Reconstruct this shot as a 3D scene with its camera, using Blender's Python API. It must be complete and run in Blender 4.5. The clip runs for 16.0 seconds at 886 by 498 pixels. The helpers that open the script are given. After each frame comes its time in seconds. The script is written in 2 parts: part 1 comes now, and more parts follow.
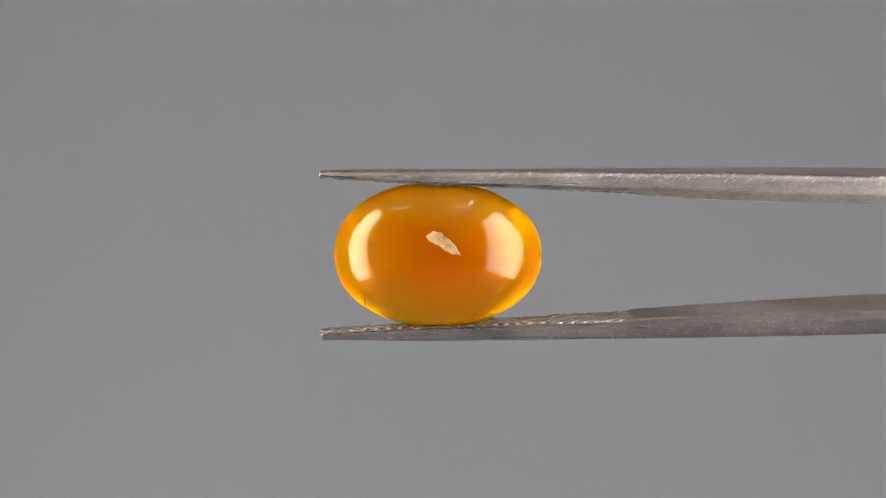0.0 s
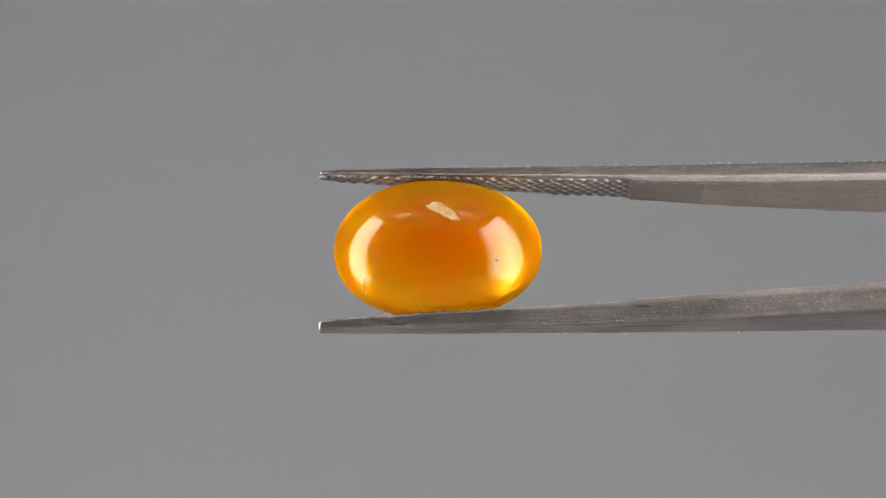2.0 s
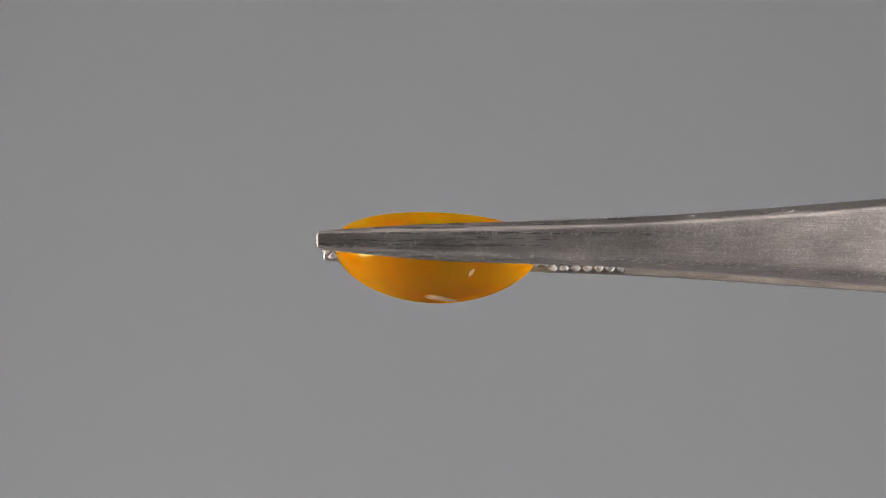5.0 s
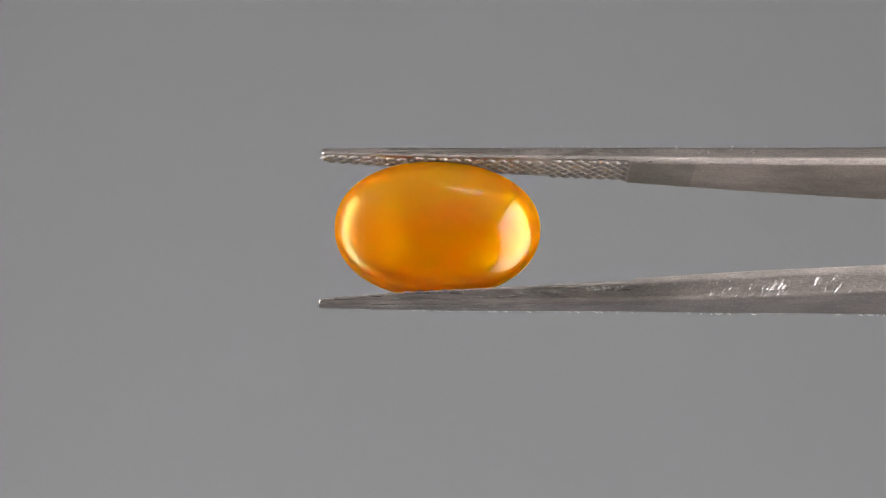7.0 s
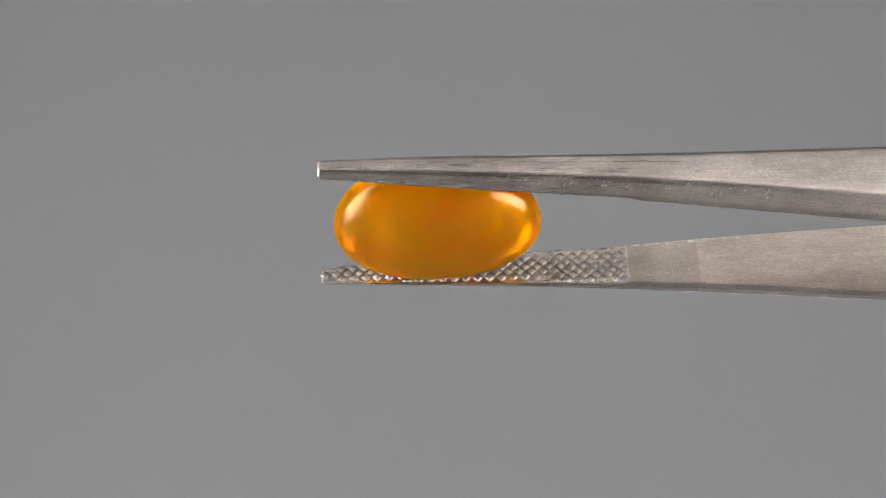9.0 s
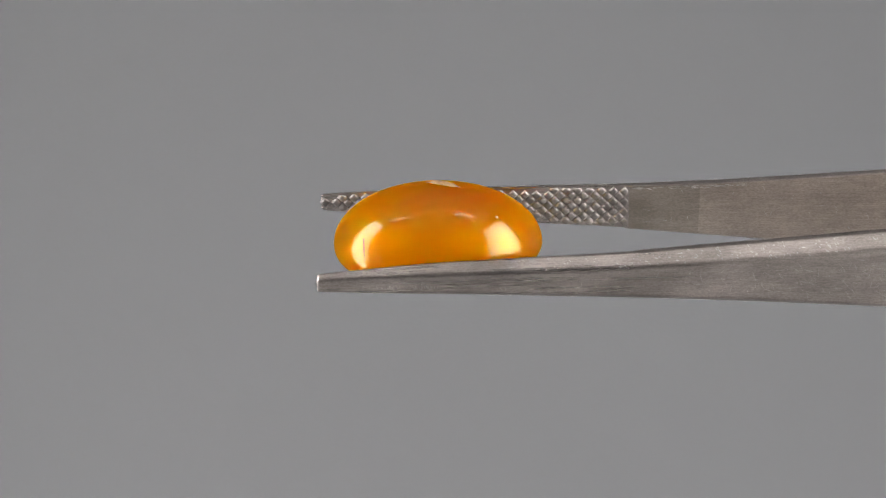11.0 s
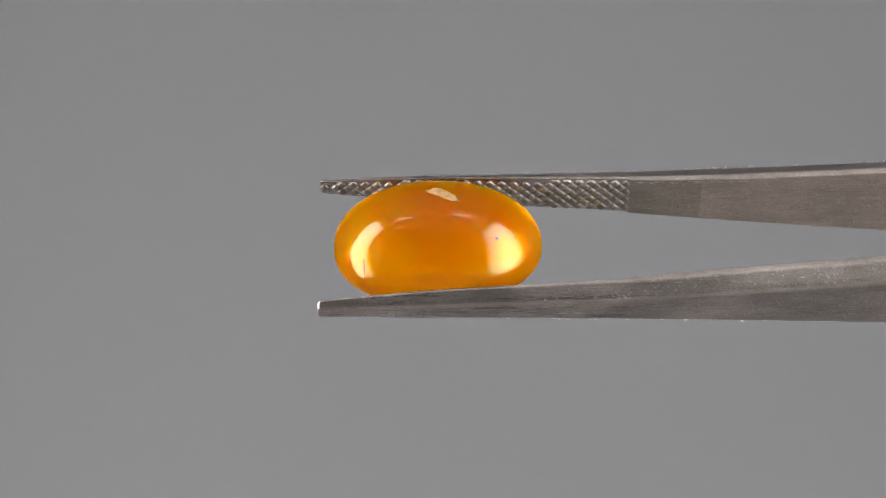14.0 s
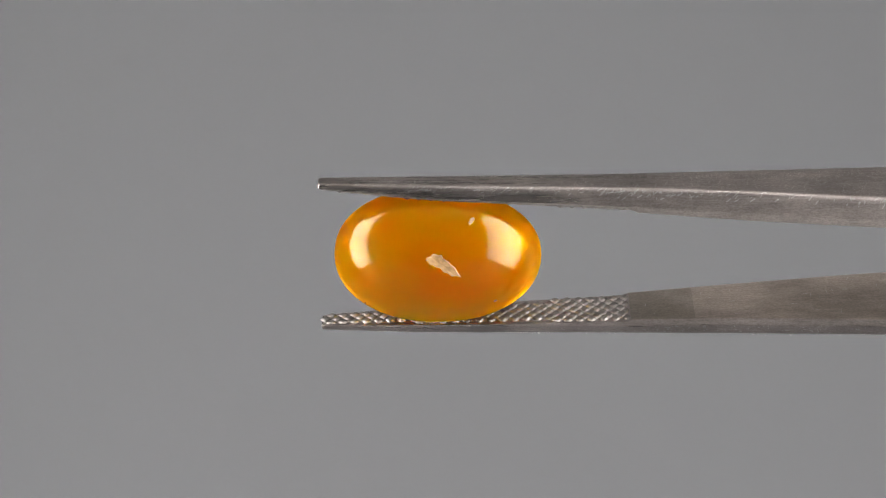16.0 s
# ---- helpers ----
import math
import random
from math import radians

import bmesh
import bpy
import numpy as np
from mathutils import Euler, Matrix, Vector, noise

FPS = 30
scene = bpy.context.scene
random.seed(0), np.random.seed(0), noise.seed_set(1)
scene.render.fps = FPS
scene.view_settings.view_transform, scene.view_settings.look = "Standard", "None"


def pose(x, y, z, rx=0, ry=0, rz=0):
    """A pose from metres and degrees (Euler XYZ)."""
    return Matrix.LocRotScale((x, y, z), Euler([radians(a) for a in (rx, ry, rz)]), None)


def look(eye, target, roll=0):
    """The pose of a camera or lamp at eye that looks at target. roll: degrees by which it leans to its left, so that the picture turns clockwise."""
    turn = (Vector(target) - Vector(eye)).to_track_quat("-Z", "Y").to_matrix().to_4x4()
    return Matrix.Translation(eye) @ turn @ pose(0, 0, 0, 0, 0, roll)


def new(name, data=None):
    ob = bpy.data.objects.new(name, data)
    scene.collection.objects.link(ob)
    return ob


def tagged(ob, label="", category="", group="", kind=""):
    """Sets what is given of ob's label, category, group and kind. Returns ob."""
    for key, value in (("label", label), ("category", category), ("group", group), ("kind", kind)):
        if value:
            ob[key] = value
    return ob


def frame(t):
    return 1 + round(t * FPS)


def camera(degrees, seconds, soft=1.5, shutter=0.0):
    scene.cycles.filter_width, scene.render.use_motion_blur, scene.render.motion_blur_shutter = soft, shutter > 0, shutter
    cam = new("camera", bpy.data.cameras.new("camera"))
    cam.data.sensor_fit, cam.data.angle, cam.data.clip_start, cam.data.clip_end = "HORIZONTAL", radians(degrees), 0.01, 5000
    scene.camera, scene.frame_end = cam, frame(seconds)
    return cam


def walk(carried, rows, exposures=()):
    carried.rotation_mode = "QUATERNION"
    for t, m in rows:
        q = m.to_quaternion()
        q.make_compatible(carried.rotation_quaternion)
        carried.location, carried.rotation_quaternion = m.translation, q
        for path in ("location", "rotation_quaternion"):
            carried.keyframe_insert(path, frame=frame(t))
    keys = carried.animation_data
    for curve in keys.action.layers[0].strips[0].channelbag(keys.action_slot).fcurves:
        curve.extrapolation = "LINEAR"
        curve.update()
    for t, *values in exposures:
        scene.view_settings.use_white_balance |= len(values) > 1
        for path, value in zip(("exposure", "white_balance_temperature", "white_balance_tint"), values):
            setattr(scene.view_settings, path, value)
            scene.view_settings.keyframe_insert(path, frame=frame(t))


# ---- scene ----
U = 0.033e-3          # one unit of the plan: 0.033 mm
cam = camera(21.5, 16.0, soft=1.25)
EYE = 4130 * U
walk(cam, [(0.0, look((0, -EYE, 0), (0, 0, 0))), (16.0, look((0, -EYE, 0), (0, 0, 0)))])

# ---- light ----
world = bpy.data.worlds.new("studio_air")
world.use_nodes = True
world.node_tree.nodes["Background"].inputs[0].default_value = (0.5, 0.5, 0.5, 1)
world.node_tree.nodes["Background"].inputs[1].default_value = 0.0
scene.world = world
scene.view_settings.exposure = 0.0
PANEL_RIGHT, PANEL_LEFT, CEILING = 13.6, 15.9, 6.2


# ---- materials ----
def material(name):
    m = bpy.data.materials.new(name)
    m.use_nodes = True
    return m, m.node_tree.nodes, m.node_tree.links, m.node_tree.nodes["Principled BSDF"]


def coords(n, l, scale, turn=(0, 0, 0)):
    tc, mp = n.new("ShaderNodeTexCoord"), n.new("ShaderNodeMapping")
    mp.inputs["Scale"].default_value = scale
    mp.inputs["Rotation"].default_value = [radians(a) for a in turn]
    l.new(tc.outputs["Object"], mp.inputs["Vector"])
    return mp.outputs["Vector"]


def noise_node(n, l, vec, scale=1.0, detail=4.0, rough=0.55):
    t = n.new("ShaderNodeTexNoise")
    t.inputs["Scale"].default_value, t.inputs["Detail"].default_value, t.inputs["Roughness"].default_value = scale, detail, rough
    l.new(vec, t.inputs["Vector"])
    return t.outputs["Fac"]


def ramp(n, l, fac, stops):
    r = n.new("ShaderNodeValToRGB")
    while len(r.color_ramp.elements) < len(stops):
        r.color_ramp.elements.new(0.5)
    for e, (p, c) in zip(r.color_ramp.elements, stops):
        e.position, e.color = p, (*c, 1) if len(c) == 3 else c
    l.new(fac, r.inputs["Fac"])
    return r.outputs["Color"]


def grey(v):
    return (v, v, v)


def bump(n, l, height, p, strength, distance):
    b = n.new("ShaderNodeBump")
    b.inputs["Strength"].default_value, b.inputs["Distance"].default_value = strength, distance
    l.new(height, b.inputs["Height"])
    l.new(b.outputs["Normal"], p.inputs["Normal"])
    return b


def mix(n, l, kind, a, b, fac=1.0):
    x = n.new("ShaderNodeMix")
    x.data_type, x.blend_type = "RGBA", kind
    x.inputs[0].default_value = fac
    l.new(a, x.inputs[6])
    l.new(b, x.inputs[7])
    return x.outputs[2]


def steel(name, tint, rough, grain=1.0, tip=0.0):
    """Brushed stainless steel, the grain along the arms, with handling marks; tip: the roughness of its rubbed, shinier tip."""
    m, n, l, p = material(name)
    fine = noise_node(n, l, coords(n, l, (1 / (60 * U), 1 / (1.5 * U), 1 / (1.5 * U))), 1, 5, 0.7)
    wide = noise_node(n, l, coords(n, l, (1 / (420 * U), 1 / (9 * U), 1 / (9 * U))), 1, 5, 0.65)
    pits = noise_node(n, l, coords(n, l, (1 / (6 * U),) * 3), 1, 3, 0.6)
    stain = noise_node(n, l, coords(n, l, (1 / (70 * U), 1 / (30 * U), 1 / (30 * U))), 1, 4, 0.6)
    col = ramp(n, l, fine, [(0.28, [c * (1 - 0.30 * grain) for c in tint]), (0.72, [min(1, c * 1.15) for c in tint])])
    col = mix(n, l, "MULTIPLY", col, ramp(n, l, wide, [(0.32, grey(0.93)), (0.66, grey(1.0))]))
    col = mix(n, l, "MULTIPLY", col, ramp(n, l, stain, [(0.3, grey(0.80)), (0.6, grey(1.0))]))
    wear = noise_node(n, l, coords(n, l, (1 / (260 * U), 1 / (160 * U), 1 / (160 * U))), 1, 3, 0.5)
    col = mix(n, l, "MULTIPLY", col, ramp(n, l, wear, [(0.38, grey(0.74)), (0.58, grey(1.06))]))
    speck = noise_node(n, l, coords(n, l, (1 / (5 * U), 1 / (2.5 * U), 1 / (2.5 * U))), 1, 4, 0.7)
    col = mix(n, l, "MULTIPLY", col, ramp(n, l, speck, [(0.36, grey(0.80)), (0.6, grey(1.10))]))
    l.new(col, p.inputs["Base Color"])
    matt = ramp(n, l, wide, [(0.3, grey(rough * 0.92)), (0.7, grey(rough * 1.1))])
    if tip:
        tc, split, along, worn = n.new("ShaderNodeTexCoord"), n.new("ShaderNodeSeparateXYZ"), n.new("ShaderNodeMapRange"), n.new("ShaderNodeMath")
        l.new(tc.outputs["Object"], split.inputs[0])
        worn.operation, worn.inputs[1].default_value = "MULTIPLY_ADD", 160 * U
        l.new(wear, worn.inputs[0])
        l.new(split.outputs["X"], worn.inputs[2])
        along.inputs["From Min"].default_value, along.inputs["From Max"].default_value = 260 * U, 620 * U
        along.inputs["To Min"].default_value = tip / rough
        l.new(worn.outputs[0], along.inputs["Value"])
        matt = mix(n, l, "MULTIPLY", matt, along.outputs[0])
    l.new(matt, p.inputs["Roughness"])
    p.inputs["Metallic"].default_value = 1
    p.inputs["Anisotropic"].default_value = 0.3
    bump(n, l, mix(n, l, "ADD", ramp(n, l, fine, [(0.2, grey(0)), (0.8, grey(1))]), ramp(n, l, pits, [(0.3, grey(0)), (0.45, grey(0.6))]), 0.5), p, 0.22 * grain, 1.0 * U)
    return m


STEEL = steel("brushed_steel", (0.52, 0.455, 0.425), 0.30, 0.9, 0.275)
STEEL_INNER = steel("ground_steel", (0.49, 0.415, 0.365), 0.43, 0.8)
STEEL_PATCH = steel("polished_patch_steel", (0.37, 0.32, 0.28), 0.42, 0.5)
STEEL_TOOTH = steel("serrated_steel", (0.27, 0.245, 0.23), 0.56, 0.7)
STEEL_FINE = steel("finely_scratched_steel", (0.80, 0.75, 0.72), 0.34, 0.3)
STEEL_BRIGHT = steel("scratched_bright_steel", (0.74, 0.71, 0.69), 0.38, 0.3)


def gem_material():
    """Amber chalcedony: clear glassy stone with a faint haze and darker orange zones in it."""
    m, n, l, p = material("amber_chalcedony")
    out = n["Material Output"]
    n.remove(p)
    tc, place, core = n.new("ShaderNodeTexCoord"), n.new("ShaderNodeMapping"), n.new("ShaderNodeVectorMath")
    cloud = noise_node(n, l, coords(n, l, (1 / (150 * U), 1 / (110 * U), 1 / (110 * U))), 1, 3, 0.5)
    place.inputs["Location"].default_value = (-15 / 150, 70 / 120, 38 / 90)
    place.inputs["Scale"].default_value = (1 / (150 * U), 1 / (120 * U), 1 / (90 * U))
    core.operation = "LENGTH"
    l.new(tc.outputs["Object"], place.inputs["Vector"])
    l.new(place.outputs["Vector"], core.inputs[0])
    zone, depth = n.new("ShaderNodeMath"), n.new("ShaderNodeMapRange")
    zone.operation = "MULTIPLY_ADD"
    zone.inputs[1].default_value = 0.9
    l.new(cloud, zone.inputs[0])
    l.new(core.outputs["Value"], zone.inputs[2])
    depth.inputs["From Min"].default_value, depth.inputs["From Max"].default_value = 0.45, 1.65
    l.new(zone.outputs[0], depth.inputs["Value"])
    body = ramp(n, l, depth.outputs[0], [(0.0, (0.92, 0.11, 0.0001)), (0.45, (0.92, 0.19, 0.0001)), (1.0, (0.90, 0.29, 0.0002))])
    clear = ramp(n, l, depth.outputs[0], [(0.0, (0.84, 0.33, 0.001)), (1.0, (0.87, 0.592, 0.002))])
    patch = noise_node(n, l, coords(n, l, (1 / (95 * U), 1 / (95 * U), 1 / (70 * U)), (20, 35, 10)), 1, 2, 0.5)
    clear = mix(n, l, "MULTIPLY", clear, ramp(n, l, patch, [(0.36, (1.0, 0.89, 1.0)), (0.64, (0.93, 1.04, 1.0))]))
    haze, glass, gloss = n.new("ShaderNodeSubsurfaceScattering"), n.new("ShaderNodeBsdfGlass"), n.new("ShaderNodeBsdfGlossy")
    haze.inputs["Radius"].default_value = (1.0, 0.45, 0.04)
    haze.inputs["Scale"].default_value = 120 * U
    glass.inputs["Roughness"].default_value, glass.inputs["IOR"].default_value = GEM_BLUR, 1.42
    gloss.inputs["Color"].default_value = (1.0, 0.96, 0.70, 1)
    # one end of the back is only ground, not polished
    sides, behind, end, dull, sheen = (n.new("ShaderNodeSeparateXYZ"), n.new("ShaderNodeMapRange"), n.new("ShaderNodeMapRange"), n.new("ShaderNodeMath"), n.new("ShaderNodeMapRange"))
    l.new(tc.outputs["Object"], sides.inputs[0])
    behind.inputs["From Min"].default_value, behind.inputs["From Max"].default_value = -15 * U, 20 * U
    end.inputs["From Min"].default_value, end.inputs["From Max"].default_value = -150 * U, -40 * U
    end.inputs["To Min"].default_value, end.inputs["To Max"].default_value = 1, 0
    l.new(sides.outputs["Y"], behind.inputs["Value"])
    l.new(sides.outputs["X"], end.inputs["Value"])
    dull.operation = "MULTIPLY"
    l.new(behind.outputs[0], dull.inputs[0])
    l.new(end.outputs[0], dull.inputs[1])
    sheen.inputs["To Min"].default_value, sheen.inputs["To Max"].default_value = 0.065, 0.30
    l.new(dull.outputs[0], sheen.inputs["Value"])
    l.new(sheen.outputs[0], gloss.inputs["Roughness"])
    ripple = n.new("ShaderNodeBump")
    ripple.inputs["Strength"].default_value, ripple.inputs["Distance"].default_value = 0.3, 0.4 * U
    l.new(noise_node(n, l, coords(n, l, (1 / (9 * U),) * 3), 1, 3, 0.6), ripple.inputs["Height"])
    l.new(ripple.outputs["Normal"], gloss.inputs["Normal"])
    inner, skin, fr, low = n.new("ShaderNodeMixShader"), n.new("ShaderNodeMixShader"), n.new("ShaderNodeFresnel"), n.new("ShaderNodeMath")
    inner.inputs[0].default_value = GEM_CLEAR
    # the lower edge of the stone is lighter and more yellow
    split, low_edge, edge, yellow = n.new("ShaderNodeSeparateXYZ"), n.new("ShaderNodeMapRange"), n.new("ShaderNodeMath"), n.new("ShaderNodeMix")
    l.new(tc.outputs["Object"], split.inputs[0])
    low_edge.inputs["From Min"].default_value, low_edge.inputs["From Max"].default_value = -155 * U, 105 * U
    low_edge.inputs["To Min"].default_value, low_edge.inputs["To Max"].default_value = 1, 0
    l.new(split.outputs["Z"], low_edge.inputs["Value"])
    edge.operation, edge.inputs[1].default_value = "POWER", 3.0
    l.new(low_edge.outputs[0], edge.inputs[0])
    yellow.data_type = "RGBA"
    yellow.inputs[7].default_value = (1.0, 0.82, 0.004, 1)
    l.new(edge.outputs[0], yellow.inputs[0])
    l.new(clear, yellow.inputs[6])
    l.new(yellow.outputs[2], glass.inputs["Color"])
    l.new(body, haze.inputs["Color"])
    l.new(haze.outputs[0], inner.inputs[1])
    l.new(glass.outputs[0], inner.inputs[2])
    # fine polishing marks keep the rim from mirroring
    fr.inputs["IOR"].default_value = 1.335
    low.operation = "MINIMUM"
    low.inputs[1].default_value = 0.05
    l.new(fr.outputs[0], low.inputs[0])
    l.new(low.outputs[0], skin.inputs[0])
    l.new(inner.outputs[0], skin.inputs[1])
    l.new(gloss.outputs[0], skin.inputs[2])
    l.new(skin.outputs[0], out.inputs["Surface"])
    return m


GEM_CLEAR, GEM_BLUR = 0.91, 0.30
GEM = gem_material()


def plain(name, col, rough, var=0.06, size=0.05, relief=0.0):
    m, n, l, p = material(name)
    f = noise_node(n, l, coords(n, l, (1 / size,) * 3), 1, 6, 0.6)
    l.new(ramp(n, l, f, [(0.25, [c * (1 - var) for c in col]), (0.75, [min(1, c * (1 + var)) for c in col])]), p.inputs["Base Color"])
    p.inputs["Roughness"].default_value = rough
    if relief:
        bump(n, l, noise_node(n, l, coords(n, l, (1 / 0.0008,) * 3), 1, 3), p, 0.3, relief)
    return m


CHIP = plain("pale_chip", (0.25, 0.145, 0.055), 0.45, 0.7, 20 * U)
CRACK = plain("dark_crack", (0.20, 0.06, 0.004), 0.9, 0.1, 10 * U)
PAPER = plain("grey_paper", (0.088, 0.0877, 0.092), 0.95, 0.012, 0.03, 0.00005)
TENT = plain("light_tent_cloth", (0.14, 0.14, 0.14), 0.9, 0.03, 0.02, 0.0001)
DARK = plain("black_cloth", (0.013, 0.013, 0.013), 0.9, 0.1, 0.02, 0.0001)
ROOF = plain("grey_cloth", (0.195, 0.195, 0.192), 0.9, 0.03, 0.02, 0.0001)
FLOOR = plain("pale_cloth", (0.10, 0.10, 0.099), 0.9, 0.03, 0.02, 0.0001)
FRAME = plain("black_plastic", (0.03, 0.03, 0.032), 0.45, 0.1, 0.02)


def glow(name, strength, width, front):
    """Lit cloth in two halves: the half towards the open front is the dimmer."""
    m, n, l, p = material(name)
    p.inputs["Base Color"].default_value = (0.85, 0.85, 0.85, 1)
    p.inputs["Emission Color"].default_value = (1.0, 0.985, 0.975, 1)
    tc, split, flat, away = n.new("ShaderNodeTexCoord"), n.new("ShaderNodeSeparateXYZ"), n.new("ShaderNodeMapRange"), n.new("ShaderNodeMath")
    half, both = n.new("ShaderNodeMapRange"), n.new("ShaderNodeMath")
    away.operation, both.operation = "ABSOLUTE", "MULTIPLY"
    l.new(tc.outputs["Object"], split.inputs[0])
    l.new(split.outputs["Y"], away.inputs[0])
    flat.interpolation_type = "SMOOTHSTEP"
    flat.inputs["From Min"].default_value, flat.inputs["From Max"].default_value = 0.25 * width, 0.52 * width
    flat.inputs["To Min"].default_value, flat.inputs["To Max"].default_value = 1.25 * strength, 0.5 * strength
    l.new(away.outputs[0], flat.inputs["Value"])
    half.inputs["From Min"].default_value, half.inputs["From Max"].default_value = -0.01 * front * width, 0.04 * front * width
    half.inputs["To Min"].default_value, half.inputs["To Max"].default_value = 1.06, 0.76
    l.new(split.outputs["Y"], half.inputs["Value"])
    l.new(flat.outputs[0], both.inputs[0])
    l.new(half.outputs[0], both.inputs[1])
    l.new(both.outputs[0], p.inputs["Emission Strength"])
    return m


# ---- building helpers ----
def part(name, bm, mat, parent=None, label="", smooth=True):
    me = bpy.data.meshes.new(name)
    bm.normal_update()
    bm.to_mesh(me)
    bm.free()
    for f in me.polygons:
        f.use_smooth = smooth
    me.materials.append(mat)
    ob = new(name, me)
    if parent:
        ob.parent = parent
    if label:
        tagged(ob, label)
    return ob


def box(bm, lo, hi, bevel=0.0):
    g = bmesh.ops.create_cube(bm, size=1)["verts"]
    for v in g:
        v.co = [lo[i] + (v.co[i] + 0.5) * (hi[i] - lo[i]) for i in range(3)]
    if bevel:
        es = list({e for v in g for e in v.link_edges})
        bmesh.ops.bevel(bm, geom=es, offset=bevel, segments=2, affect="EDGES", profile=0.5)
    return bm


def loft(bm, rings, caps=True):
    """Skin a list of closed rings of equal length."""
    rows = [[bm.verts.new(c) for c in r] for r in rings]
    k = len(rows[0])
    for a, b in zip(rows, rows[1:]):
        for i in range(k):
            bm.faces.new((a[i], a[(i + 1) % k], b[(i + 1) % k], b[i]))
    if caps:
        bm.faces.new(rows[0][::-1])
        bm.faces.new(rows[-1])
    bmesh.ops.recalc_face_normals(bm, faces=bm.faces)
    return bm


def rounded(poly, radii, steps=4):
    """A polygon with its corners rounded and a support point beside every arc."""
    out = []
    k = len(poly)
    for i in range(k):
        p, a, b = Vector(poly[i]), Vector(poly[i - 1]), Vector(poly[(i + 1) % k])
        u, w = a - p, b - p
        r = min(radii[i], 0.30 * u.length, 0.30 * w.length)
        u.normalize()
        w.normalize()
        s, e = p + u * r, p + w * r
        out.append(s + u * r * 0.3)
        for j in range(steps + 1):
            f = j / steps
            out.append(s * (1 - f) ** 2 + p * 2 * f * (1 - f) + e * f * f)
        out.append(e + w * r * 0.3)
    return out


# ---- the studio ----
def studio():
    """A small light tent with a grey paper sweep behind the gem."""
    bm = bmesh.new()
    prof = [(0.0, -0.20)]
    for j in range(21):
        a = radians(65 * j / 20)
        prof.append((0.03 + 0.08 * math.sin(a), -0.20 + 0.08 * (1 - math.cos(a))))
    prof.append((prof[-1][0] + (0.42 - prof[-1][1]) / math.tan(radians(65)), 0.42))
    full = prof + [(y + 0.004, z) if i == len(prof) - 1 else (y + 0.003, z - 0.004) for i, (y, z) in reversed(list(enumerate(prof)))]
    loft(bm, [[(x, y, z) for y, z in full] for x in (-0.36, 0.36)])
    tagged(part("backdrop", bm, PAPER), "seamless mid-grey paper backdrop, softly lit", "backdrop", kind="structure")
    for name, lo, hi, mat in (("wall_left", (-0.38, -0.56, -0.22), (-0.365, 0.42, 0.42), TENT), ("wall_right", (0.365, -0.56, -0.22), (0.38, 0.42, 0.42), TENT),
                              ("wall_front", (-0.38, -0.58, -0.22), (0.38, -0.565, 0.42), DARK), ("wall_back", (-0.38, 0.422, -0.22), (0.38, 0.437, 0.42), TENT)):
        tagged(part(name, box(bmesh.new(), lo, hi), mat, smooth=False), "plain cloth wall of the light tent", "wall", kind="structure")
    tagged(part("ceiling", box(bmesh.new(), (-0.38, -0.58, 0.424), (0.38, 0.437, 0.44)), ROOF, smooth=False), "plain grey cloth roof of the light tent", "ceiling", kind="structure")
    tagged(part("floor", box(box(bmesh.new(), (-0.38, -0.58, -0.24), (0.38, 0.437, -0.206)), (-0.364, -0.564, -0.205), (0.364, 0.045, -0.195)), FLOOR, smooth=False), "pale cloth floor of the light tent", "floor", kind="structure")


def light_panel(m, w, h, strength, front):
    """A soft light panel on a short foot; its face looks along +x."""
    e = new("light_panel")
    e.matrix_basis = m
    tagged(e, "upright white soft light panel with a black frame", "light panel", group="studio light panels")
    bm = bmesh.new()
    t = 0.012
    for lo, hi in (((-0.02, -w / 2 - t, -h / 2 - t), (0.004, -w / 2, h / 2 + t)), ((-0.02, w / 2, -h / 2 - t), (0.004, w / 2 + t, h / 2 + t)),
                   ((-0.02, -w / 2, -h / 2 - t), (0.004, w / 2, -h / 2)), ((-0.02, -w / 2, h / 2), (0.004, w / 2, h / 2 + t)), ((-0.02, -w / 2, -h / 2), (-0.016, w / 2, h / 2))):
        box(bm, lo, hi)
    part("frame", bm, FRAME, e, "black plastic frame", False)
    part("diffuser", box(bmesh.new(), (-0.012, -w / 2, -h / 2), (0.0, w / 2, h / 2)), glow("panel_glow", strength, w, front), e, "glowing white diffuser", False)
    bm = bmesh.new()
    k = 26
    for i in range(k):
        z = -h / 2 + h * (i + 0.5) / k
        box(bm, (0.001, w * 0.02 - 0.004, z - 0.006), (0.004, w * 0.02 + 0.004, z + 0.006))
    part("divider", bm, FRAME, e, "dotted dark seam between the halves", False)
    return e


def ceiling_lamp(x, y, strength):
    """A short bar lamp under the roof of the tent."""
    e = new("ceiling_lamp")
    e.matrix_basis = pose(x, y, 0.424)
    tagged(e, "short white bar lamp under the grey tent roof", "ceiling lamp", group="ceiling lamps")
    part("housing", box(bmesh.new(), (-0.052, -0.026, -0.012), (0.052, 0.026, 0.0), 0.003), FRAME, e, "black plastic housing", False)
    m, n, l, p = material("bar_glow")
    p.inputs["Emission Color"].default_value = (1.0, 0.985, 0.975, 1)
    p.inputs["Emission Strength"].default_value = strength
    part("diffuser", box(bmesh.new(), (-0.045, -0.018, -0.016), (0.045, 0.018, -0.0125)), m, e, "glowing white diffuser", False)


# ---- the tweezers ----
ROLL = math.tan(radians(2.4))
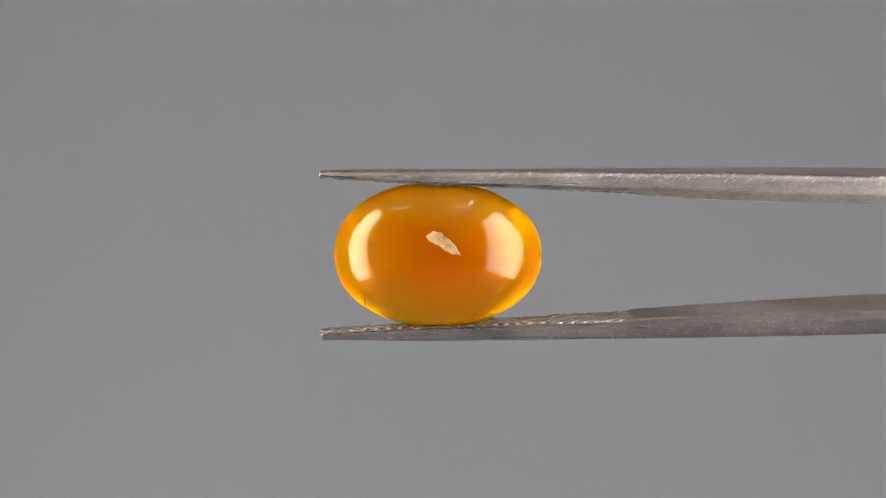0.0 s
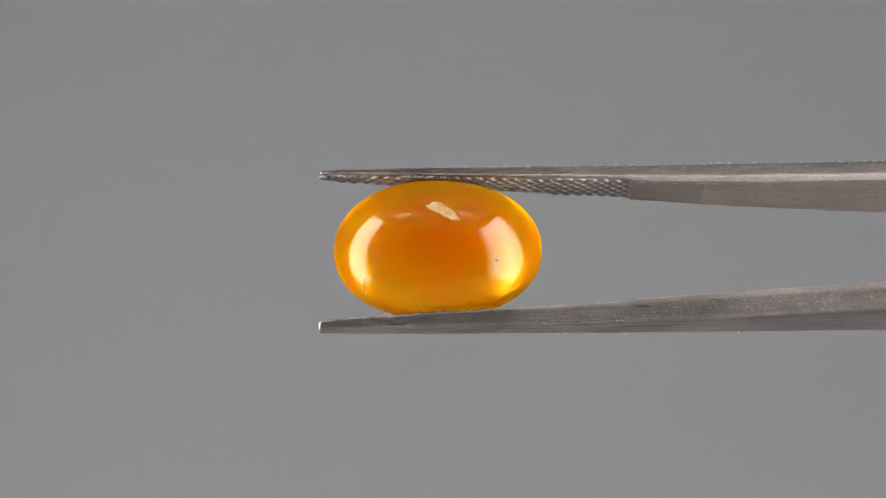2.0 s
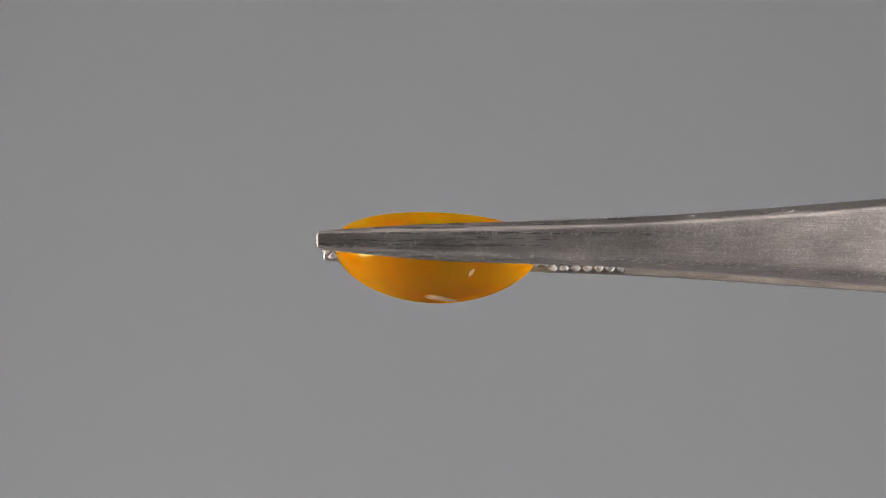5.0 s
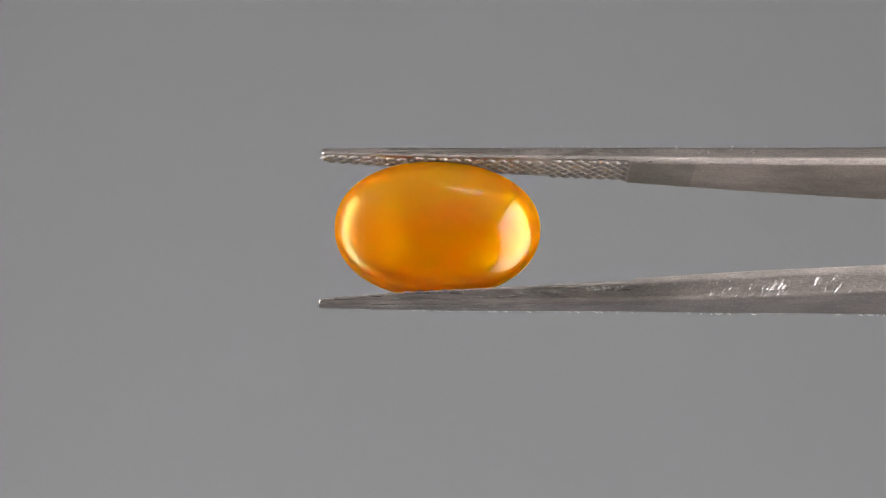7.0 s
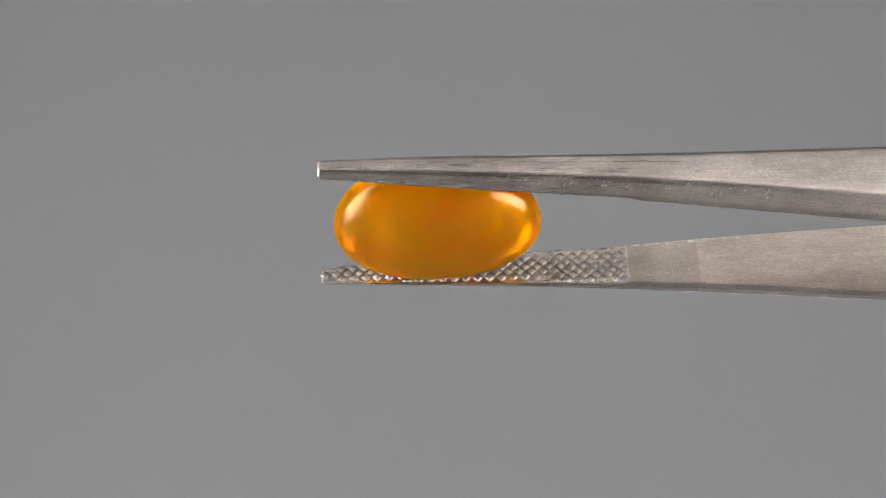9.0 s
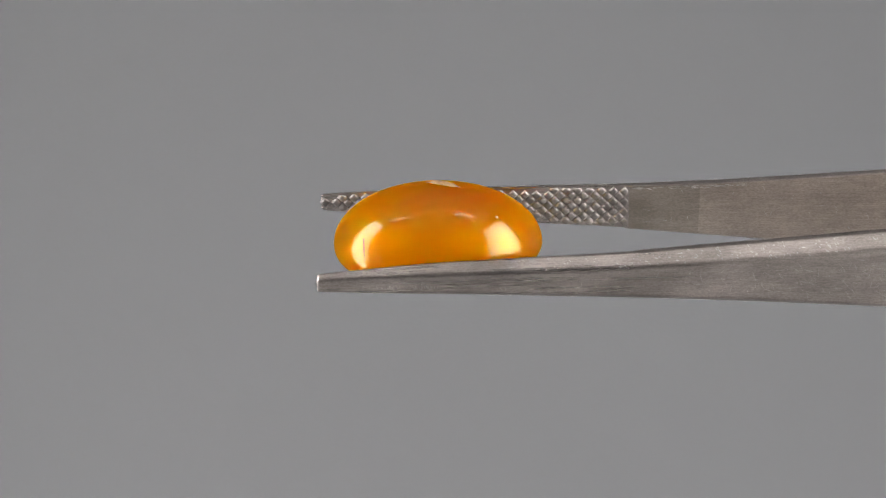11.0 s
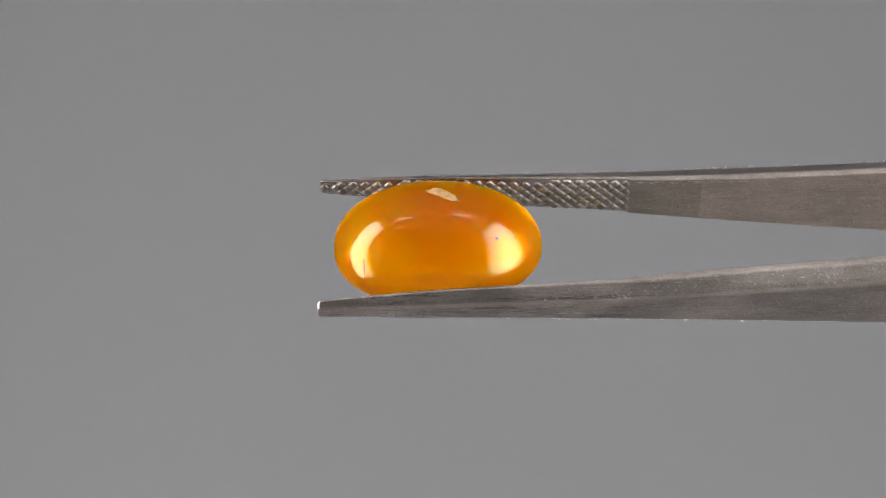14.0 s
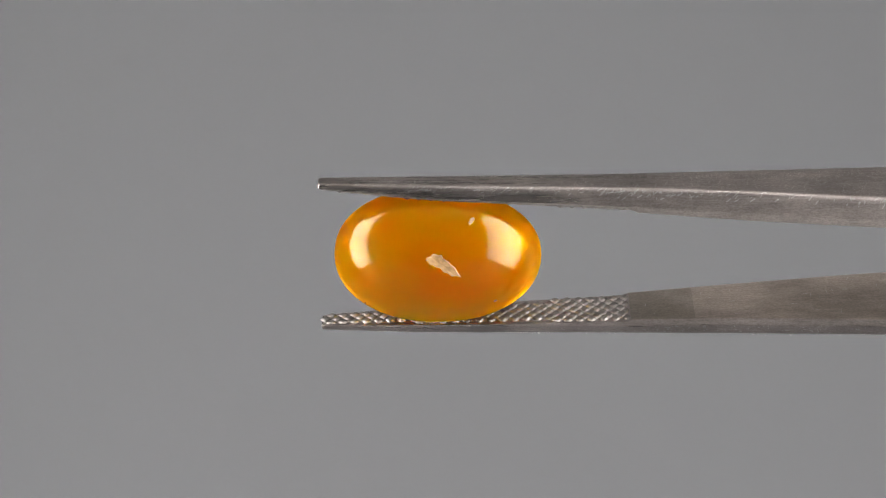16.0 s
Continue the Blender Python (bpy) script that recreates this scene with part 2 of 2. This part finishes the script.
#        along  z_in   z_out  half width
UPPER = [(-219, 112.0, 124.0, 16.0), (-34, 101.5, 125.5, 31.3), (316, 89.8, 126.0, 43.0), (516, 80.3, 126.0, 56), (784, 76.5, 122.5, 77.5),
         (1500, 74, 119, 118), (2600, 68, 114, 150), (3900, 20, 62, 140), (4600, -16, 22, 105)]
LOWER = [(-217, -159.5, -176.5, 17.0), (-34, -148.0, -178.0, 29.5), (316, -133.8, -172.0, 43.5), (516, -122.0, -166.5, 56.5), (784, -111.0, -157.0, 77.5),
         (1500, -104, -151, 118), (2600, -96, -142, 150), (3900, -52, -90, 140), (4600, -20, -54, 105)]
HATCH_END = 336


def profile(table):
    """Dense, softened stations of an arm."""
    tab = np.array(table, float)
    xs = np.concatenate([np.arange(tab[0, 0], HATCH_END - 14, 12.0), [HATCH_END - 9.0, HATCH_END], np.arange(HATCH_END + 6, 820, 12.0), np.arange(840, 4600, 70.0), [4600.0]])
    cols = []
    for c in (1, 2, 3):
        v = np.zeros(len(xs))
        for d in np.linspace(-60, 60, 13):
            q = np.clip(xs + d * np.clip((xs - xs[0]) / 60, 0, 1), tab[0, 0], 4600)
            v += np.interp(q, tab[:, 0], tab[:, c]) / 13
        cols.append(v)
    return xs, cols[0], cols[1], cols[2]


def face(x):
    """Share of an arm's width that its flat outer face takes, between the bevels."""
    return float(np.interp(x, (-219, 0, 400, 784), (0.66, 0.60, 0.68, 0.76)))


def arm_point(x, y, z, yc):
    yc += 12 * min(1.5, max(0.0, x / 784))
    return Vector((x * U, (yc + y) * U, (z + ROLL * y) * U))


def arm(parent, table, yc, label):
    xs, zi, zo, hw = profile(table)
    sgn = 1 if zo[0] > zi[0] else -1
    rings = []

    def ring(x, i, shrink=1.0):
        w, a, b = hw[i] * shrink, zi[i], zo[i]
        mid = (a + b) / 2
        a, b = mid + (a - mid) * shrink, mid + (b - mid) * shrink
        t = b - a
        side = sgn * max(0.30 * abs(t), min(7.0, 0.55 * abs(t)))
        low = a + (sgn * 3.8 * min(1, (HATCH_END - x) / 9.0) if x < HATCH_END else 0)
        poly = [(-w, low), (w, low), (w, a + side), (w * face(x), b), (-w * face(x), b), (-w, a + side)]
        pts = rounded(poly, (1.6, 1.6, 8, 9, 9, 8))
        return [arm_point(x, p[0], p[1], yc) for p in pts]

    for d, s in ((0.0, 0.62), (0.5, 0.78), (1.6, 0.90), (3.2, 0.97)):
        rings.append(ring(xs[0] + d, 0, s))
    for i, x in enumerate(xs):
        rings.append(ring(x + (5.5 if i == 0 else 0), i))
    ob = part("arm", loft(bmesh.new(), rings), STEEL, parent, label)
    # inner ground face, a thin skin past the serration
    def skin(lo, hi, proud):
        rows = []
        for i in range(lo, hi + 1):
            w = hw[i] - 2.2
            z0, z1 = zi[i] - sgn * proud, zi[i] + sgn * 1.0
            rows.append([arm_point(xs[i], -w, z0, yc), arm_point(xs[i], w, z0, yc), arm_point(xs[i], w, z1, yc), arm_point(xs[i], -w, z1, yc)])
        return loft(bmesh.new(), rows)

    start, far = int(np.searchsorted(xs, HATCH_END)), int(np.searchsorted(xs, 4300))
    cut = int(np.searchsorted(xs, 455 if sgn > 0 else 440))
    part("inner_face", skin(cut, far, 0.5), STEEL_INNER, ob, "ground steel inner face with lengthwise grain", False)
    part("polished_patch", skin(start, cut, 0.8), STEEL_PATCH, ob, "smoother polished patch beside the serration", False)
    # serration: crossed grooves leave rows of rounded diamond cushions
    px, py = 21.2, 21.0
    rnd = random.Random(5 if sgn > 0 else 6)

    def grip(gx, gy, h):
        w = np.interp(gx, xs, hw) - 2.6
        return arm_point(min(gx, HATCH_END - 1), max(-w, min(w, gy)), np.interp(gx, xs, zi) + sgn * (3.8 - h), yc)

    x, col = xs[0] + 7, 0
    while x < HATCH_END - 3:
        w = np.interp(x, xs, hw)
        k = int(w / py) + 2
        for j in range(-k, k + 1):
            y = (j + (0.5 if col % 2 else 0)) * py
            if abs(y) > w - 7:
                continue
            tall, lean = 3.9 + rnd.uniform(-0.5, 0.2), rnd.uniform(-0.6, 0.6)
            bm, rows = bmesh.new(), []
            for reach, h in ((0.94, 0.0), (0.78, 0.70), (0.54, 0.95), (0.24, 1.0)):
                ring = []
                for q in range(8):
                    c = (math.cos(q * math.pi / 4), math.sin(q * math.pi / 4))
                    f = reach if q % 2 == 0 else reach * (0.74 if reach < 0.9 else 0.707)
                    ring.append(bm.verts.new(grip(x + c[0] * f * px / 2 + lean * h, y + c[1] * f * py / 2, tall * h)))
                rows.append(ring)
            for r0, r1 in zip(rows, rows[1:]):
                for q in range(8):
                    bm.faces.new((r0[q], r0[(q + 1) % 8], r1[(q + 1) % 8], r1[q]))
            bm.faces.new(rows[-1])
            bmesh.ops.recalc_face_normals(bm, faces=bm.faces)
            part("serration_tooth", bm, STEEL_TOOTH, ob)
        x += px / 2
        col += 1
    # short bright scratches on the outer face and along its edges
    bm = bmesh.new()
    rnd = random.Random(21 if sgn > 0 else 22)

    def scratch(x, f, length, ang, width, rise):
        w = np.interp(x, xs, hw)
        d = Vector((math.cos(ang), math.sin(ang)))
        o = Vector((-d.y, d.x)) * width / 2
        vs = []
        for e, k in ((-1, 0.15), (0, 1), (1, 0.1), (0, -1)):
            q = Vector((x, f * w * face(x) * 0.92)) + d * length / 2 * e + o * (k if abs(k) == 1 else 0)
            bb = np.interp(q.x, xs, zo)
            vs.append(bm.verts.new(arm_point(q.x, max(-w * face(x), min(w * face(x), q.y)), bb + sgn * 0.15, yc)))
        q = Vector((x, f * w * face(x) * 0.92))
        top = bm.verts.new(arm_point(x, max(-w * face(x), min(w * face(x), q.y)), np.interp(x, xs, zo) + sgn * (0.15 + rise * width), yc))
        for k in range(4):
            bm.faces.new((vs[k], vs[(k + 1) % 4], top))

    for _ in range(520 if sgn > 0 else 70):
        x = rnd.choice((rnd.uniform(-190, 820), rnd.uniform(200, 820)))
        f = rnd.choice((rnd.uniform(-0.85, 0.85), rnd.uniform(0.3, 0.85)))
        scratch(x, f, rnd.uniform(4, 16), radians(rnd.choice((90, 66, 72, 60, 115, 8)) + rnd.gauss(0, 9)), rnd.uniform(0.35, 0.75), rnd.uniform(0.02, 0.07) if sgn > 0 else 0.01)
    for _ in range(70):
        scratch(rnd.uniform(430, 820), rnd.uniform(-0.7, 0.7), rnd.uniform(10, 34), radians(rnd.choice((60, 75, 120, 20)) + rnd.gauss(0, 14)), rnd.uniform(0.3, 0.6), 0.04)
    if sgn < 0:
        for _ in range(44):
            scratch(rnd.gauss(-60, 36), rnd.gauss(0.3, 0.14), rnd.uniform(5, 11), radians(rnd.gauss(78, 14)), rnd.uniform(0.5, 1.1), 0.01)
    bmesh.ops.recalc_face_normals(bm, faces=bm.faces)
    tagged(part("fine_scratches", bm, STEEL_FINE, ob, "fine scratches across the outer face", False), kind="stuff")
    bm = bmesh.new()

    def nick(x, side, g0, g1, slant, width):
        """A stroke across the bevel, from its outer edge (0) towards the inner face (1)."""
        pts = []
        for dx, gg in ((-width / 2, g0), (width / 2, g0 + 0.05), (slant + width / 2, g1), (slant - width / 2, g1 - 0.05)):
            q = x + dx
            w, a, b = np.interp(q, xs, hw), np.interp(q, xs, zi), np.interp(q, xs, zo)
            edge = a + 0.30 * (b - a)
            up = 0.35 + (0.20 * width if dx > slant * (gg > 0.4) else 0)
            pts.append(arm_point(q, side * (w * (face(q) + (1 - face(q)) * gg) + up), b + (edge - b) * gg + sgn * up, yc))
        bm.faces.new([bm.verts.new(c) for c in pts])

    def inner_mark(x, y, length, ang, width):
        d = Vector((math.cos(ang), math.sin(ang)))
        o = Vector((-d.y, d.x)) * width / 2
        vs = []
        for e, k in ((-1, 0), (0, 1), (1, 0), (0, -1)):
            q = Vector((x, y)) + d * length / 2 * e + o * k
            lim = np.interp(q.x, xs, hw) - 2.6
            vs.append(bm.verts.new(arm_point(q.x, max(-lim, min(lim, q.y)), np.interp(q.x, xs, zi) - sgn * 1.1, yc)))
        bm.faces.new(vs)

    if sgn > 0:
        for x0, x1, k in ((-60, 60, 26), (60, 240, 40), (240, 480, 60), (480, 790, 40)):
            for _ in range(k):
                g = rnd.gauss(0.1, 0.14)
                nick(rnd.uniform(x0, x1), -1, max(-0.05, g), max(0, g) + rnd.uniform(0.06, 0.26), rnd.uniform(-9, 1), rnd.uniform(0.3, 1.3))
        for _ in range(84):
            g = rnd.uniform(0.0, 0.6)
            nick(rnd.triangular(400, 780, 540), 1, g, g + rnd.uniform(0.15, 0.4), rnd.uniform(2, 9), rnd.uniform(0.5, 2.0))
        for _ in range(90):
            g = rnd.uniform(0.6, 0.95)
            nick(rnd.uniform(120, 800), 1, g, min(1.0, g + 0.15), rnd.uniform(-2, 3), rnd.uniform(0.8, 2.0))
        for _ in range(46):
            x = rnd.uniform(342, 540)
            inner_mark(x, -np.interp(x, xs, hw) + rnd.uniform(2.5, 8), rnd.uniform(6, 22), radians(rnd.uniform(-4, 14)), rnd.uniform(0.6, 1.8))
    else:
        for _ in range(150):
            g = rnd.uniform(0.0, 0.9)
            nick(rnd.triangular(60, 800, 600), -1, g, g + rnd.uniform(0.05, 0.2), rnd.uniform(-5, 2), rnd.uniform(0.25, 0.8))
        for _ in range(80):
            g = rnd.uniform(0.0, 0.5)
            nick(rnd.triangular(20, 640, 260), 1, g, g + rnd.uniform(0.08, 0.25), rnd.uniform(-6, 3), rnd.uniform(0.4, 1.7))
    for _ in range(26):
        x = rnd.uniform(345, 800)
        inner_mark(x, rnd.uniform(-0.8, 0.8) * np.interp(x, xs, hw), rnd.uniform(5, 16), radians(rnd.choice((65, 80, 100, 4, -3)) + rnd.gauss(0, 5)), rnd.uniform(0.4, 0.9))
    bmesh.ops.recalc_face_normals(bm, faces=bm.faces)
    tagged(part("scratch_wear", bm, STEEL_BRIGHT, ob, "short bright scratches in the steel", False), kind="stuff")
    return ob


def tweezers():
    e = new("tweezers")
    tagged(e, "brushed stainless steel gem tweezers with serrated tips, closed on the gem", "tweezers")
    arm(e, UPPER, -16.5, "tapered steel arm with scratched bevelled outer face")
    arm(e, LOWER, -9.5, "tapered steel arm with scratched bevelled outer face")
    bm = bmesh.new()
    rings = []
    for x, h, w in ((4560, 26, 96), (4600, 38, 105), (4760, 38, 100), (4860, 36, 82), (4880, 30, 70)):
        rings.append([arm_point(x, p[0], p[1] - 16, -9) for p in rounded([(-w, -h), (w, -h), (w, h), (-w, h)], (8, 8, 8, 8))])
    part("end_joint", loft(bm, rings), STEEL, e, "welded steel end")
    return e


# ---- the gem ----
GX, GY, GZ = -9.6, -11.0, -24.3
GA, GC, GB, GBACK = 183.0, 127.5, 102.0, 58.5
OUTLINE, DOME = 2.14, 1.9
CHIP_X, CHIP_Z = -3.0, 9.0


def girdle(b):
    """Radius of the hand-cut oval in the direction b."""
    r = (abs(math.cos(b) / GA) ** OUTLINE + abs(math.sin(b) / GC) ** OUTLINE) ** (-1 / OUTLINE)
    return r * (1 + 0.004 * math.sin(3 * b + 2))


def gem_surface(x, z):
    """Front of the dome over the plan point x, z, in plan units."""
    r = math.hypot(x, z) / girdle(math.atan2(z, x))
    return GY - GB * max(0.0, 1 - r ** DOME) ** (1 / DOME) + pit(x, z)


def pit(x, z):
    """Depth of the shallow chipped hollow in the dome."""
    u, w = x + GX - CHIP_X, z + GZ - CHIP_Z
    a, b = 0.85 * u - 0.53 * w, 0.53 * u + 0.85 * w
    return 3 * max(0.0, 1 - (a / 36) ** 2 - (b / 12) ** 2)


def gemstone():
    bm = bmesh.new()
    nu, nv = 192, 110
    rings = []
    for j in range(nv + 1):
        a = -math.pi / 2 + math.pi * j / nv
        r = max(0.0, math.cos(a))
        ring = []
        for i in range(nu):
            b = 2 * math.pi * i / nu
            x, z = r * girdle(b) * math.cos(b), r * girdle(b) * math.sin(b)
            if a <= 0:
                y = gem_surface(x, z)
            else:
                # the flatter back bulges most beside its middle
                n = 2.22 - 0.24 * math.cos(b)
                y = GY + GBACK * max(0.0, 1 - r ** n) ** (1 / n)
                x -= 8 * (1 - r)
            ring.append(Vector(((GX + x) * U, y * U, (GZ + z) * U)))
        rings.append(ring)
    poles = [bm.verts.new(Vector((GX * U, gem_surface(0, 0) * U, GZ * U))), bm.verts.new(Vector(((GX - 8) * U, (GY + GBACK) * U, GZ * U)))]
    rows = [[bm.verts.new(c) for c in r] for r in rings[1:-1]]
    for a, b in zip(rows, rows[1:]):
        for i in range(nu):
            bm.faces.new((a[i], a[(i + 1) % nu], b[(i + 1) % nu], b[i]))
    for i in range(nu):
        bm.faces.new((rows[0][(i + 1) % nu], rows[0][i], poles[0]))
        bm.faces.new((rows[-1][i], rows[-1][(i + 1) % nu], poles[1]))
    bmesh.ops.recalc_face_normals(bm, faces=bm.faces)
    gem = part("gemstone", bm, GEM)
    tagged(gem, "polished oval amber-orange cabochon gemstone held in the tweezer tips", "gemstone")

    def flake(name, cx, cz, outline, mat, label, lift=0.7, hump=1.5):
        """A shallow flake that follows the dome."""
        bm = bmesh.new()
        rnd = random.Random(3)

        def at(x, z, h):
            y = gem_surface(x - GX, z - GZ) - h
            return Vector((x * U, y * U, z * U))
        mid = bm.verts.new(at(cx, cz, lift + hump))
        outer = [bm.verts.new(at(cx + x, cz + z, -1.0)) for x, z in outline]
        inner = [bm.verts.new(at(cx + x * 0.86, cz + z * 0.86, lift + rnd.uniform(0, hump))) for x, z in outline]
        k = len(outline)
        for i in range(k):
            bm.faces.new((outer[i], outer[(i + 1) % k], inner[(i + 1) % k], inner[i]))
            bm.faces.new((inner[i], inner[(i + 1) % k], mid))
        bmesh.ops.recalc_face_normals(bm, faces=bm.faces)
        part(name, bm, mat, gem, label, False)

    flake("surface_chip", CHIP_X, CHIP_Z, [(-30, 9), (-26, 14), (-20, 16), (-15, 22), (-7, 19), (1, 20), (4, 13), (8, 10), (14, 7), (20, 0), (26, -5), (30, -13), (36, -23), (27, -21), (20, -22), (12, -16), (5, -14), (-2, -6), (-10, -4), (-17, 1), (-22, 2), (-25, 7)], CHIP, "pale cream chip in the dome", 0.5, 1.0)
    # a pit high on the dome
    flake("surface_speck", 48, 73, [(-5, -1), (-2, 4), (4, 6), (7, 3), (2, -2), (-3, -5)], CHIP, "tiny pale speck", 0.5, 0.4)
    # a smaller pale speck low on the right
    flake("surface_speck", 92, -76, [(-3, -1), (-1, 2.5), (3, 3), (4, 0), (1, -2.5)], CHIP, "tiny pale speck", 0.4, 0.3)
    flake("crack", -137, -108, [(-0.9, 12), (0.7, 13), (1.2, 2), (1.1, -8), (0.3, -11), (-0.8, -4)], CRACK, "fine dark crack near the rim", 1.0, 0.0)
    return gem


studio()
light_panel(pose(-0.27, -0.092, 0.09), 0.15, 0.54, PANEL_LEFT, -1)
light_panel(pose(0.27, -0.2075, 0.095, 0, 0, 180), 0.305, 0.56, PANEL_RIGHT, 1)
ceiling_lamp(-0.17, -0.150, CEILING)
ceiling_lamp(0.105, -0.140, CEILING)
TWEEZERS = tweezers()
GEMSTONE = gemstone()

# ---- how they turn: seconds, degrees about the long axis of the tweezers, lift ----
TURN = [(0.0, 7.8, -0.6), (0.25, -3.0, -0.7), (0.5, -12.1, -0.7), (0.75, -20.9, -0.8), (1.0, -29.3, -0.9), (1.25, -37.8, -0.9), (1.37, -41.6, -1.0), (1.46, -43.4, -1.0),
        (1.55, -41.2, -1.0), (1.75, -32.9, -0.8), (2.0, -23.0, -0.6), (2.25, -13.7, -0.4), (2.5, -4.8, -0.2), (3.0, 13.1, 0.1), (3.5, 31.2, 0.5), (4.0, 49.4, 0.7),
        (4.5, 67.2, 0.8), (5.0, 84.7, 1.0), (5.2, 91.9, 1.1), (5.9, 117.0, 1.3), (6.6, 141.9, 1.5), (7.3, 166.5, 1.7), (7.5, 173.4, 1.8), (8.0, 191.7, 2.3),
        (8.5, 209.6, 2.7), (9.0, 227.8, 3.2), (9.5, 245.6, 2.0), (10.0, 263.3, 0.8), (10.2, 270.4, 0.3), (10.9, 295.5, -0.1), (11.6, 320.6, -0.4), (12.3, 345.7, -0.8),
        (12.5, 353.0, -0.8), (12.6, 356.6, -0.7), (12.68, 358.0, -0.7), (12.76, 356.2, -0.7), (13.0, 347.2, -0.6), (13.25, 338.4, -0.6), (13.5, 329.6, -0.5), (13.75, 321.3, -0.5),
        (13.85, 318.1, -0.5), (13.93, 316.6, -0.4), (14.02, 318.6, -0.4), (14.25, 326.5, -0.4), (14.5, 335.0, -0.3), (14.75, 344.0, -0.3), (15.0, 353.1, -0.2), (15.5, 370.6, -0.1),
        (16.0, 389.6, 0.0)]
AXIS = Vector((1, 0.015, 0.002)).normalized()
AXIS_Z = 17.1


def motions():
    rows = [(t, Matrix.Translation((0, 0, (AXIS_Z + d) * U)) @ Matrix.Rotation(radians(a), 4, AXIS)) for t, a, d in TURN]
    walk(TWEEZERS, rows)
    walk(GEMSTONE, rows)


motions()
